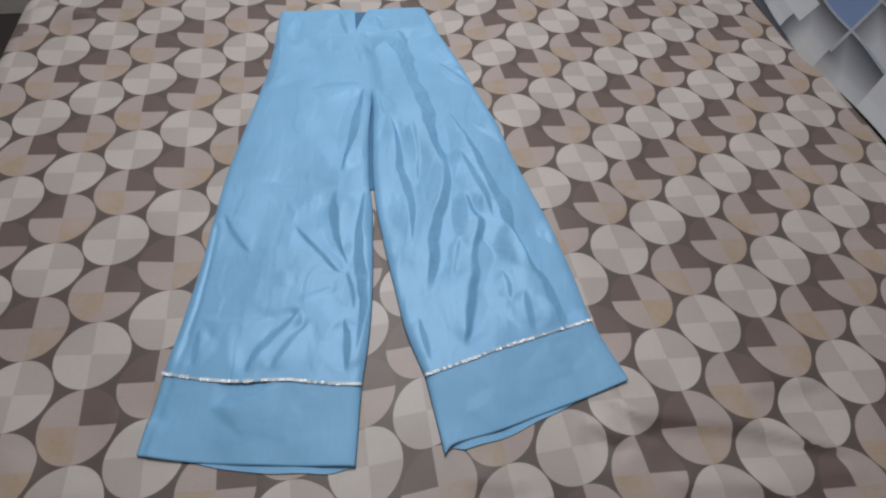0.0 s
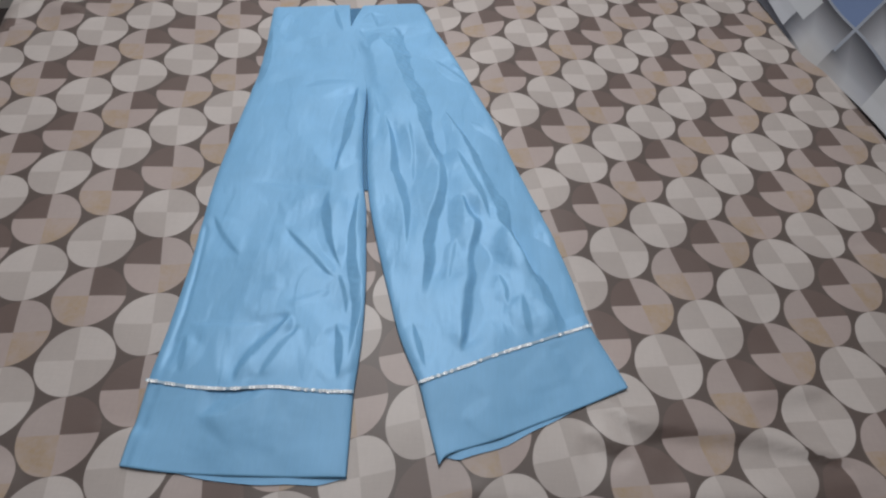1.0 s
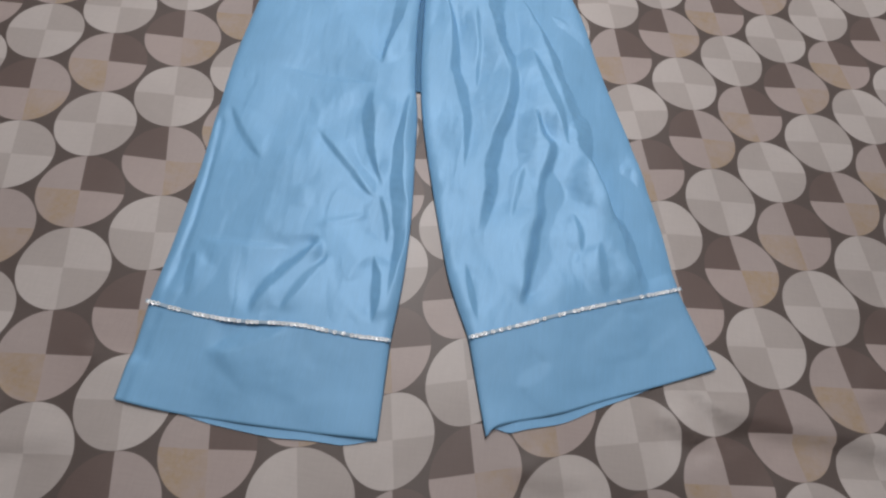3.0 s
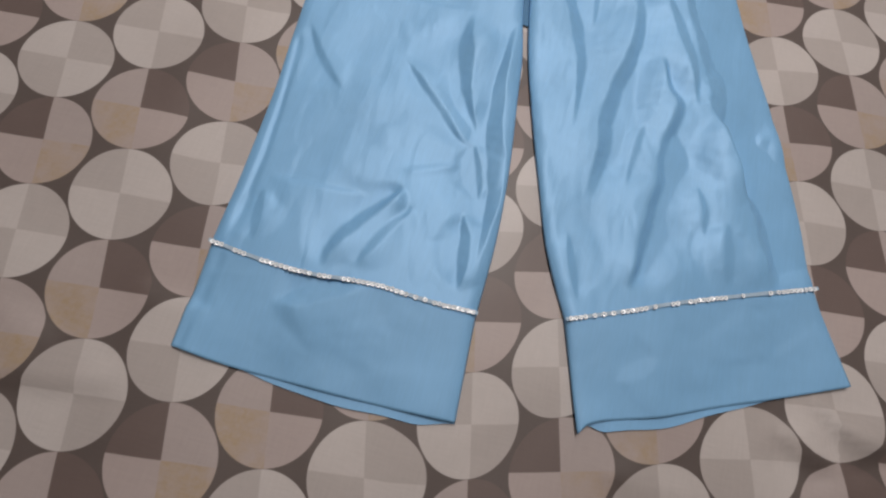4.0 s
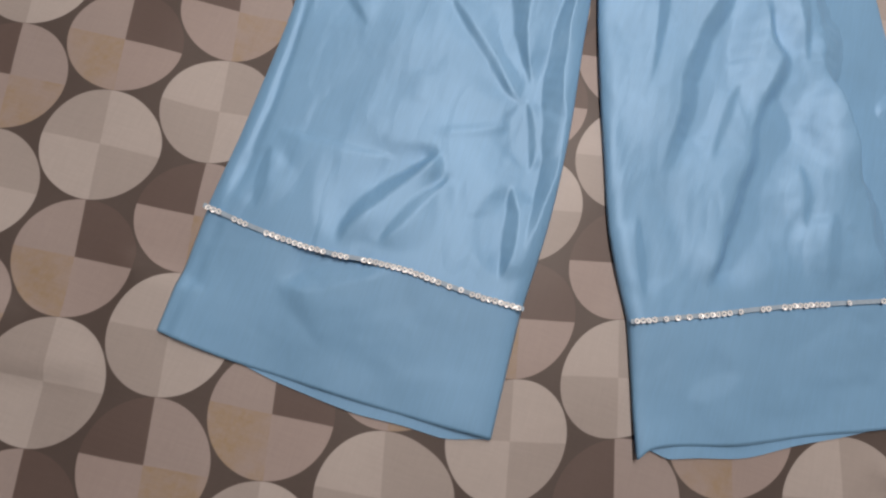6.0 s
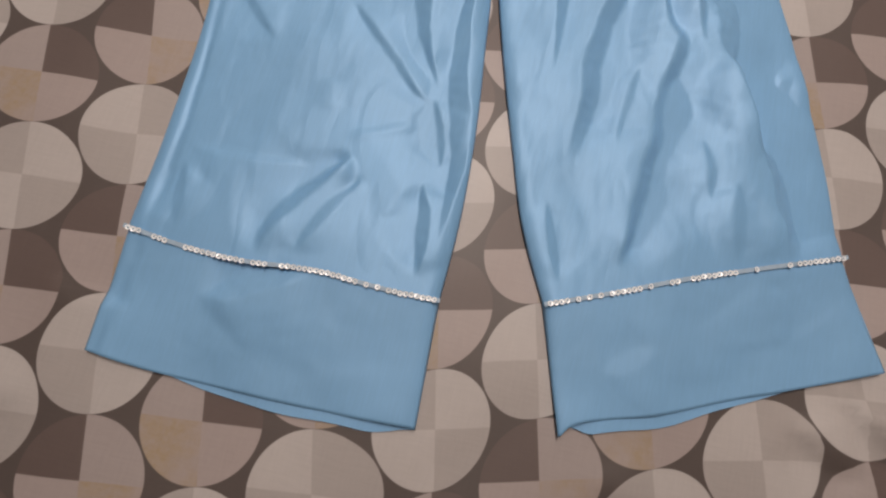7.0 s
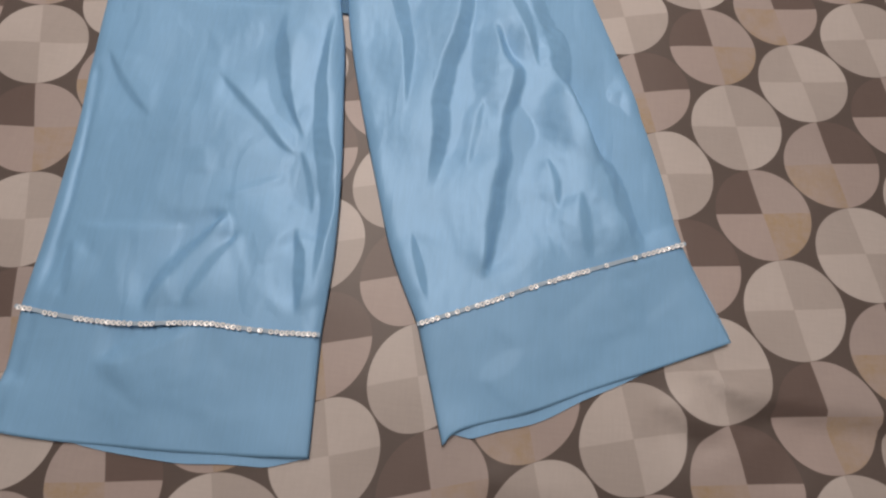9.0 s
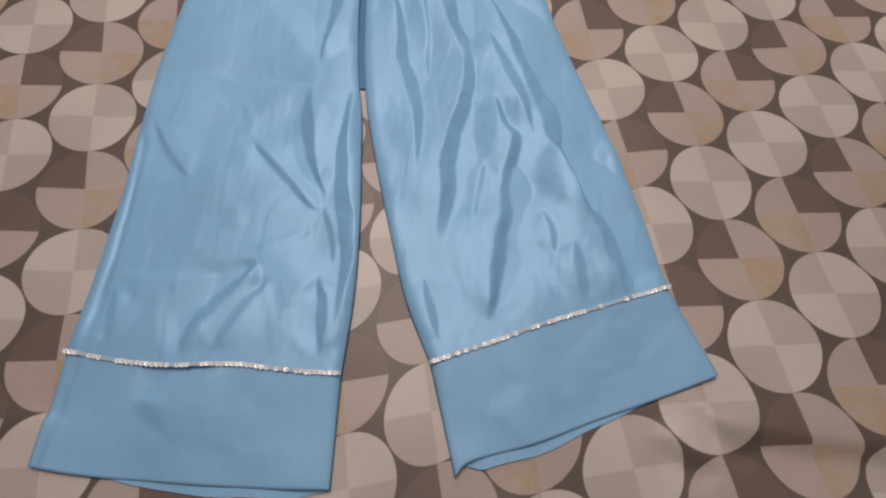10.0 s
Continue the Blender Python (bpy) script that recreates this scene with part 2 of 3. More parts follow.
def sheet_height(xy):
    z = 0.0028 * waves(xy, 14, 3) + 0.0014 * waves(xy, 5, 4) + 0.0003 * waves(xy, 1.6, 6)
    z += fold(xy, [(5.0, 6.5), (5.6, 6.0), (6.3, 5.75), (7.6, 5.65), (8.9, 5.62), (10.3, 5.45), (12.0, 5.2)], 0.20, -0.0054, "step", 0.12)
    z += fold(xy, [(5.4, 5.9), (6.0, 5.55), (6.6, 5.4)], 0.16, -0.0034, "step")
    z += fold(xy, [(8.0, 4.4), (10.0, 4.5), (12.5, 5.0)], 0.4, 0.003, "ridge")
    z += fold(xy, [(9.0, 6.6), (10.5, 6.9), (12.0, 7.2)], 0.3, -0.0034, "step")
    z += fold(xy, [(-11.0, 2.3), (-9.6, 2.55), (-8.7, 2.68), (-7.4, 2.95)], 0.18, -0.0026, "step")
    z += fold(xy, [(-8.4, 4.9), (-6.5, 4.75)], 0.2, 0.0018, "step")
    z += fold(xy, [(-10.6, 3.9), (-9.0, 3.5)], 0.25, 0.0016, "step")
    z += fold(xy, [(-19.0, 21.2), (-17.6, 22.0), (-16.3, 21.5), (-14.8, 21.3)], 0.45, 0.010, "ridge")
    z += fold(xy, [(-18.6, 20.0), (-17.6, 20.4), (-16.4, 20.0)], 0.3, 0.004, "step")
    z += fold(xy, [(3.0, 1.5), (6.0, 2.6), (9.0, 3.0)], 0.35, 0.0026, "step")
    z += fold(xy, [(12.0, 13.0), (14.0, 12.4), (16.0, 12.6)], 0.35, 0.0026, "step")
    z += fold(xy, [(9.4, 9.7), (10.2, 9.3), (11.0, 9.35)], 0.2, 0.0018, "step")
    z += fold(xy, [(4.4, 5.6), (5.2, 5.2), (5.9, 5.1)], 0.22, -0.0036, "step")
    z += fold(xy, [(6.4, 4.2), (7.6, 4.0), (8.8, 4.1), (10.0, 3.9)], 0.26, -0.0040, "step")
    z += fold(xy, [(1.2, 3.9), (2.2, 3.7), (3.2, 3.9)], 0.2, -0.0018, "step")
    return z


def bedsheet():
    nx, ny = 300, 330
    drop = 5.0
    a = np.linspace(-HALF_X - drop, HALF_X + drop, nx)
    b = np.linspace(FRONT - drop, BACK + drop, ny)
    A, Bq = np.meshgrid(a, b)
    flat = MID + A[..., None] * AX + Bq[..., None] * AY
    # past the edge the cloth turns over a rounded rim and hangs down
    def over(v, lo, hi, r=0.9):
        e = np.where(v > hi - r, v - (hi - r), np.where(v < lo + r, (lo + r) - v, 0))
        sign = np.where(v > 0, 1, -1)
        arc = np.minimum(e / r, np.pi / 2)
        hangs = np.maximum(e - r * np.pi / 2, 0)
        inner = np.clip(v, lo + r, hi - r)
        return inner + sign * (r * np.sin(arc) + 0.06 * hangs), r * (1 - np.cos(arc)) + hangs
    ax, dx = over(A, -HALF_X, HALF_X)
    by, dy = over(Bq, FRONT, BACK)
    plan = MID + ax[..., None] * AX + by[..., None] * AY
    z = sheet_height(flat) * np.exp(-(dx + dy))
    down = np.maximum(dx, dy)
    pts = np.concatenate([plan * U, (BED + z - down * U)[..., None]], -1)
    ob = part("bedsheet", grid_mesh("bedsheet", pts, print_uv(flat)), SHEET)
    tagged(ob, "brown and cream printed cotton bedsheet with quartered circles", "bedsheet")


def bed():
    base = new("bed")
    base.matrix_world = Matrix.Translation((MID[0] * U, MID[1] * U, 0)) @ pose(0, 0, 0, 0, 0, math.degrees(TURN))
    bpy.context.view_layer.update()
    hx, f, k = HALF_X * U - 0.03, FRONT * U + 0.03, BACK * U - 0.03

    def put(name, bm, mat, label=""):
        ob = part(name, bm, mat)
        ob.parent = base
        return tagged(ob, label) if label else ob
    put("mattress", box(-hx, hx, f, k, 0.32, BED - 0.012, 0.04), TICKING)
    put("bed_base", box(-hx + 0.02, hx - 0.02, f + 0.02, k - 0.02, 0.14, 0.32, 0.01), WOOD)
    for sx in (-1, 1):
        for y in (f + 0.12, k - 0.12):
            put("leg", box(sx * (hx - 0.1) - 0.035, sx * (hx - 0.1) + 0.035, y - 0.035, y + 0.035, 0, 0.14, 0.006), WOOD)
    tagged(base, "double bed with mattress on a dark wooden base", "bed")


bed()
bedsheet()


# ---- the bed alongside, with its quilt ----
def quilt_print():
    n = Nodes("printed_quilt_cloth")
    sep = n.node("ShaderNodeSeparateXYZ", Vector=n.place(uv=True))
    u, v = sep.outputs[0], sep.outputs[1]
    fu, fv = n.math("FRACT", u), n.math("FRACT", v)
    shade = n.math("MAXIMUM", n.remap(fu, 0.25, 1.0, 0.0, 1.0), n.remap(fv, 0.55, 0.0, 0.0, 0.9))
    c = n.mix(shade, (0.36, 0.375, 0.42), (0.018, 0.02, 0.034))
    even_u = n.math("LESS_THAN", n.math("FLOORED_MODULO", u, 2.0), 1.0)
    odd_v = n.math("GREATER_THAN", n.math("FLOORED_MODULO", v, 2.0), 1.0)
    c = n.mix(n.math("MULTIPLY", n.math("MULTIPLY", even_u, odd_v), n.math("GREATER_THAN", u, 0.0)), c, (0.11, 0.17, 0.33))
    # pale rails between the squares
    rail_u = n.math("LESS_THAN", n.math("ABSOLUTE", n.math("SUBTRACT", fu, 0.03)), 0.03)
    rail_v = n.math("LESS_THAN", n.math("ABSOLUTE", n.math("SUBTRACT", fv, 0.03)), 0.03)
    rail_u = n.math("MULTIPLY", rail_u, n.math("GREATER_THAN", u, -0.5))
    c = n.mix(n.math("MAXIMUM", rail_u, n.math("MULTIPLY", rail_v, n.math("GREATER_THAN", u, -0.6))), c, (0.24, 0.27, 0.33))
    # a white lozenge tip, and the plain white border
    tip = n.math("MULTIPLY", n.math("GREATER_THAN", u, -0.715), n.math("MULTIPLY", n.math("LESS_THAN", u, -0.12), n.math("LESS_THAN", v, -0.79)))
    c = n.mix(tip, c, (0.42, 0.44, 0.48))
    c = n.mix(n.math("GREATER_THAN", v, 1.0), c, (0.40, 0.41, 0.44))
    c = n.mix(n.math("MULTIPLY", n.remap(u, -1.0, -0.6, 1.0, 0.0), n.remap(v, -0.75, -0.35, 0.0, 1.0)), c, (0.36, 0.355, 0.36))
    n.bump(n.noise(300.0), 0.2, 0.0006)
    return n.done(c, 0.8, Sheen_Weight=0.2)


QUILT = quilt_print()
QUILT_EDGE = [(13.9, 33.0), (14.8, 29.5), (15.35, 27.0), (15.75, 25.0), (16.15, 22.8), (17.05, 21.0), (17.75, 19.0), (18.25, 16.8), (19.0, 13.0), (20.3, 6.0)]


def quilt():
    rows, cols = 120, 70
    edge = curve(QUILT_EDGE, rows)
    s = np.linspace(0, 14, cols)
    xy = edge[:, None] + s[None, :, None] * AX
    z = 0.30 * smoothstep(s / 0.5)[None] - 0.05 + 0.12 * waves(xy, 6, 41) * smoothstep(s / 2)[None]
    # over the strip of sheet that it covers it lies on top, further out on its own mattress
    z = z + 0.12
    pts = np.concatenate([xy * U, (BED + z * U)[..., None]], -1)
    # the printed squares stand askew to the bed
    o, p, q = np.array([19.06, 24.84]), np.array([0.40, -3.17]), np.array([2.76, 2.94])
    m = np.linalg.inv(np.stack([q, p], 1))
    uv = (xy - o) @ m.T
    ob = part("quilt", grid_mesh("quilt", pts, uv), QUILT)
    tagged(ob, "white grey and blue geometric-print quilt on the bed alongside", "quilt")


def second_bed():
    base = new("single_bed")
    base.matrix_world = Matrix.Translation((MID[0] * U, MID[1] * U, 0)) @ pose(0, 0, 0, 0, 0, math.degrees(TURN))
    bpy.context.view_layer.update()
    x0, x1, f, k = HALF_X * U + 0.02, HALF_X * U + 0.74, FRONT * U + 0.1, BACK * U - 0.03
    for name, bm, mat in (("mattress", box(x0, x1, f, k, 0.32, BED - 0.006, 0.035), TICKING), ("bed_base", box(x0 + 0.02, x1 - 0.02, f, k, 0.14, 0.32, 0.01), WOOD)):
        part(name, bm, mat).parent = base
    for x in (x0 + 0.1, x1 - 0.1):
        for y in (f + 0.12, k - 0.12):
            part("leg", box(x - 0.035, x + 0.035, y - 0.035, y + 0.035, 0, 0.14, 0.006), WOOD).parent = base
    tagged(base, "single bed with mattress pushed against the double bed", "bed")


second_bed()
quilt()


# ---- trousers ----
LEFT_OUTER = [(-7.8, 22.7), (-7.63, 21.0), (-7.5, 18.7), (-7.45, 15.9), (-7.5, 13.5), (-7.4, 11.8), (-7.25, 9.7), (-7.17, 7.7), (-7.16, 6.03)]
MIDDLE = [(-4.22, 21.6), (-3.85, 20.9), (-3.4, 19.5), (-2.92, 17.56), (-2.67, 15.7), (-2.44, 14.0), (-2.28, 13.1)]
LEFT_INNER = [(-4.5, 23.3)] + [(x + (-0.13 if y < 17 else -0.03 if y < 19 else 0.06), y) for x, y in MIDDLE] + [(-2.19, 12.13), (-2.02, 10.9), (-1.81, 9.35), (-1.68, 7.66), (-1.68, 6.12)]
RIGHT_INNER = [(-3.9, 23.32)] + MIDDLE + [(-2.06, 12.15), (-1.60, 10.62), (-1.09, 9.09), (-0.62, 7.77), (0.03, 6.50)]
RIGHT_OUTER = [(-1.33, 24.0), (-0.4, 21.95), (0.77, 19.75), (1.87, 17.29), (2.83, 14.83), (3.47, 13.3), (3.92, 12.15), (4.51, 10.4), (4.99, 8.62)]
LEFT_TRIM = [(-7.16, 6.03), (-6.12, 5.94), (-5.11, 5.94), (-4.25, 6.05), (-3.67, 6.10), (-2.67, 6.08), (-1.68, 6.12)]
RIGHT_TRIM = [(0.03, 6.50), (1.12, 6.98), (2.35, 7.55), (3.46, 8.01), (4.99, 8.62)]
LEFT_HEM = [(-7.06, 3.93), (-5.88, 3.87), (-4.38, 3.90), (-3.07, 3.95), (-2.42, 3.99), (-1.55, 4.05)]
RIGHT_HEM = [(0.71, 4.48), (1.0, 4.78), (2.16, 5.19), (3.24, 5.67), (4.63, 6.27), (5.85, 6.83)]

LEFT_FOLDS = [
    ([(-4.75, 11.3), (-4.2, 10.8), (-3.6, 10.25), (-3.08, 9.75), (-2.64, 9.53)], 0.10, -0.0060, "step"),
    ([(-3.35, 18.2), (-3.4, 16.8), (-3.42, 15.2), (-3.5, 13.6)], 0.26, -0.0042, "step", 0.12),
    ([(-3.55, 12.9), (-3.45, 11.7), (-3.1, 10.6), (-2.65, 9.9)], 0.22, -0.0048, "step"),
    ([(-2.5, 13.2), (-2.55, 11.9), (-2.4, 10.5), (-2.15, 9.4), (-1.98, 8.4), (-1.95, 6.9)], 0.24, -0.0034, "step"),
    ([(-7.04, 11.49), (-6.51, 10.71), (-5.76, 10.01)], 0.13, -0.0030, "step"),
    ([(-7.15, 11.2), (-6.98, 9.6), (-6.86, 8.5), (-6.82, 7.0), (-6.85, 5.9)], 0.10, 0.0014, "dent", 0.06),
    ([(-7.5, 21.3), (-7.3, 19.3), (-7.22, 17.6)], 0.28, -0.0060, "step"),
    ([(-6.6, 7.7), (-5.6, 7.76), (-4.4, 7.9)], 0.12, 0.0009, "step"),
    ([(-6.3, 13.0), (-4.9, 12.9), (-3.4, 12.95)], 0.11, 0.0008, "step"),
    ([(-5.6, 17.8), (-4.6, 18.2), (-3.4, 18.45)], 0.22, 0.0012, "step"),
    ([(-7.05, 22.3), (-7.0, 21.3), (-6.8, 20.3)], 0.2, 0.0014, "step"),
    ([(-5.15, 23.0), (-4.8, 22.1), (-4.45, 21.4)], 0.14, -0.0030, "step"),
    ([(-7.6, 21.35), (-6.6, 21.3), (-5.6, 21.35), (-4.4, 21.3)], 0.10, 0.0004, "dent", 0.05),
    ([(-4.3, 20.8), (-3.95, 20.4), (-3.7, 19.6)], 0.12, 0.0012, "dent"),
    ([(-6.4, 21.2), (-6.2, 20.4), (-6.1, 19.8)], 0.24, 0.0007, "step"),
    ([(-5.3, 21.1), (-5.1, 20.3)], 0.22, 0.0006, "step"),
    ([(-7.0, 22.4), (-6.7, 21.7)], 0.10, 0.0012, "step"),
    ([(-3.75, 17.6), (-3.95, 16.4), (-4.0, 15.2)], 0.22, 0.0010, "step"),
    ([(-4.06, 8.51), (-3.4, 8.8), (-2.75, 9.17)], 0.10, 0.0014, "ridge"),
    ([(-6.55, 7.4), (-6.5, 6.9), (-6.36, 6.2)], 0.15, -0.0024, "step"),
    ([(-3.8, 8.25), (-4.45, 7.34), (-4.85, 6.57), (-4.9, 6.1)], 0.20, -0.0034, "step", 0.12),
    ([(-3.5, 7.9), (-3.93, 7.15), (-4.3, 6.3)], 0.15, -0.0032, "step", 0.15),
    ([(-2.5, 8.1), (-2.42, 7.8), (-2.27, 7.39), (-2.18, 6.4)], 0.15, -0.0022, "step", 0.2),
    ([(-2.7, 9.7), (-2.46, 9.05), (-2.25, 8.4)], 0.15, -0.0024, "step", 0.2),
    ([(-5.25, 10.6), (-5.1, 9.9), (-5.15, 9.1)], 0.30, 0.0006, "ridge"),
    ([(-4.6, 9.6), (-4.5, 8.9)], 0.22, 0.0007, "ridge"),
    ([(-5.1, 12.3), (-4.75, 11.7), (-4.9, 11.3)], 0.16, 0.0006, "ridge"),
]
RIGHT_FOLDS = [
    ([(-2.75, 21.9), (-1.85, 20.2), (-1.2, 18.7), (-0.68, 17.1), (-0.16, 15.3), (0.2, 14.2)], 0.80, 0.0150, "step", 0.10, 0.62),
    ([(0.15, 15.0), (0.25, 13.4), (0.12, 12.1), (0.05, 11.0), (0.02, 10.0), (-0.1, 9.0)], 0.34, 0.0058, "step"),
    ([(-2.2, 16.8), (-1.67, 15.3), (-1.4, 14.0), (-1.05, 12.9), (-0.85, 12.2), (-0.75, 11.2), (-0.73, 10.6)], 0.20, 0.0040, "step"),
    ([(0.05, 17.5), (0.85, 16.0), (1.45, 14.9), (2.0, 13.6), (2.41, 12.4), (2.81, 11.4), (3.2, 10.5), (3.5, 9.9)], 0.36, 0.0068, "step", 0.12),
    ([(2.5, 12.1), (2.9, 11.2), (3.4, 10.3), (3.85, 9.4), (4.05, 8.6), (4.12, 7.9)], 0.34, 0.0062, "step", 0.12),
    ([(0.6, 15.3), (0.95, 14.5), (1.3, 13.8), (1.68, 12.9), (1.95, 12.0)], 0.18, 0.0036, "step"),
    ([(0.92, 13.15), (1.26, 12.28), (1.5, 11.9), (1.41, 11.0), (1.41, 10.0), (1.3, 8.9), (1.2, 7.9), (1.12, 7.4)], 0.25, 0.0052, "step", 0.1),
    ([(3.75, 12.0), (3.5, 11.3), (3.3, 10.5)], 0.22, 0.0012, "step"),
    ([(2.2, 10.2), (2.44, 9.6), (2.5, 9.0)], 0.11, 0.0016, "step"),
    ([(2.9, 9.5), (3.03, 8.8), (3.23, 8.0)], 0.18, 0.0034, "step"),
    ([(0.85, 11.4), (0.73, 10.3), (0.65, 9.6)], 0.11, 0.0020, "step"),
    ([(2.3, 13.4), (2.75, 12.8), (3.3, 12.5)], 0.15, 0.0020, "step"),
    ([(-0.3, 8.3), (0.0, 7.4), (0.2, 6.9)], 0.13, 0.0018, "step"),
    ([(-0.1, 18.4), (0.7, 17.3), (1.75, 16.3)], 0.18, 0.0026, "step"),
    ([(-3.9, 21.8), (-3.55, 20.9), (-3.3, 20.4)], 0.2, 0.0024, "step"),
    ([(-0.5, 20.3), (0.16, 19.75), (0.95, 19.0)], 0.14, 0.0018, "step"),
    ([(-1.2, 16.4), (-0.85, 14.7), (-0.75, 13.3)], 0.14, 0.0020, "step"),
    ([(3.0, 14.0), (3.3, 12.9)], 0.2, 0.0016, "step"),
    ([(-4.1, 21.4), (-3.0, 21.8), (-1.8, 22.1), (-0.6, 22.4)], 0.10, 0.0004, "dent", 0.05),
    ([(-3.5, 22.9), (-3.2, 22.3), (-3.1, 21.9)], 0.16, 0.0020, "step"),
    ([(-2.4, 22.0), (-2.0, 21.6)], 0.14, 0.0016, "step"),
    ([(-2.9, 18.3), (-2.55, 17.2), (-2.3, 16.4)], 0.14, 0.0018, "step"),
    ([(0.3, 20.1), (0.7, 19.7)], 0.10, 0.0012, "step"),
]
BAND_FOLDS = [
    ([(-3.9, 6.1), (-4.6, 5.75), (-5.6, 5.2)], 0.33, -0.0050, "step"),
    ([(-6.85, 6.2), (-6.88, 5.0), (-6.93, 3.8)], 0.11, 0.0022, "dent", 0.04),
    ([(1.2, 5.6), (2.0, 6.3)], 0.25, 0.0010, "step"),
    ([(3.6, 7.9), (4.3, 6.9)], 0.4, 0.0012, "step"),
    ([(-3.4, 5.6), (-3.3, 4.4)], 0.3, 0.0007, "step"),
]


def cloth_height(xy, folds, crinkle, lean=(2.0, 0.55), strength=1.0):
    z = np.zeros(xy.shape[:-1])
    for given in folds:
        line, width, high, *rest = given
        # no face steeper than about thirty degrees
        high = math.copysign(min(abs(high) * strength, (0.021 if len(line) > 3 else 0.012) * width, 0.0085), high)
        z = z + fold(xy, line, width, high, *rest)
    # slack cloth: soft patches with folded borders, drawn out along the leg
    bent = xy + 0.35 * np.stack([waves(xy, 2.2, 31), waves(xy, 2.6, 32)], -1)
    soft = waves(bent, 2.4, 11, lean)
    patch = np.abs(waves(bent, 3.2, 13, lean))
    z = z + crinkle * (0.5 * soft - 0.6 * np.minimum(patch, 0.8) - 0.35 * np.abs(waves(bent, 1.3, 14, lean)) + 0.14 * waves(bent, 0.6, 12, lean))
    return z


def panel(name, left, right, rows, cols, z_of, parent, material, thick=0.010, rim=0.0035, tail=None, join=(0, 0), label="", edges=(True, True)):
    """A cloth panel between two plan lines, puffed up over what lies under it, with its turned-down side edges."""
    l, r = curve(left, rows), curve(right, rows)
    s = np.linspace(0, 1, cols)
    s = s + 0.045 * np.sin(2 * np.pi * s) * -1          # more columns by the edges
    xy = l[:, None] * (1 - s)[None, :, None] + r[:, None] * s[None, :, None]
    if tail is not None:
        # the lower end follows the trim's line
        t = curve(tail, 400)
        way = np.linspace(0, 1, 400)
        end = np.stack([np.interp(s, way, t[:, 0]), np.interp(s, way, t[:, 1])], 1)
        xy = xy + np.linspace(0, 1, rows)[:, None, None] ** 6 * (end - xy[-1])[None]
    wide = np.linalg.norm(r - l, axis=1)[:, None]
    z = rim + z_of(xy) + BED + sheet_height(xy)
    el = np.clip(s[None] * wide / 0.28, 0, 1) if edges[0] else np.ones((rows, cols))
    er = np.clip((1 - s)[None] * wide / 0.28, 0, 1) if edges[1] else np.ones((rows, cols))
    # above the crotch the two halves are sewn together
    sewn = 1 - 0.88 * smoothstep((xy[..., 1] - 17.5) / 0.9)
    el = 1 - (1 - el) * (sewn if join[0] else 1)
    er = 1 - (1 - er) * (sewn if join[1] else 1)
    puff = np.sqrt(np.clip(1 - (1 - el) ** 2, 0, 1)) * np.sqrt(np.clip(1 - (1 - er) ** 2, 0, 1))
    z = z + (thick - rim) * puff
    z = np.maximum(z, BED + sheet_height(xy) + (0.0045 if thick > 0.006 else 0.0015) * puff + 0.001)
    pts = np.concatenate([xy * U, z[..., None]], -1)
    # the edge columns fall to the sheet
    first, last = pts[:, :1].copy(), pts[:, -1:].copy()
    cols_out = [pts]
    if edges[0]:
        first[..., 2] = BED + sheet_height(xy[:, :1]) + 0.0010
        first[..., :2] += 0.0045 * (pts[:, 6:7, :2] - first[..., :2]) / np.linalg.norm(pts[:, 6:7, :2] - first[..., :2], axis=-1, keepdims=True)
        cols_out.insert(0, first)
    if edges[1]:
        last[..., 2] = BED + sheet_height(xy[:, -1:]) + 0.0010
        last[..., :2] += 0.0045 * (pts[:, -7:-6, :2] - last[..., :2]) / np.linalg.norm(pts[:, -7:-6, :2] - last[..., :2], axis=-1, keepdims=True)
        cols_out.append(last)
    pts = np.concatenate(cols_out, 1)
    return part(name, grid_mesh(name, pts), material, parent, label)


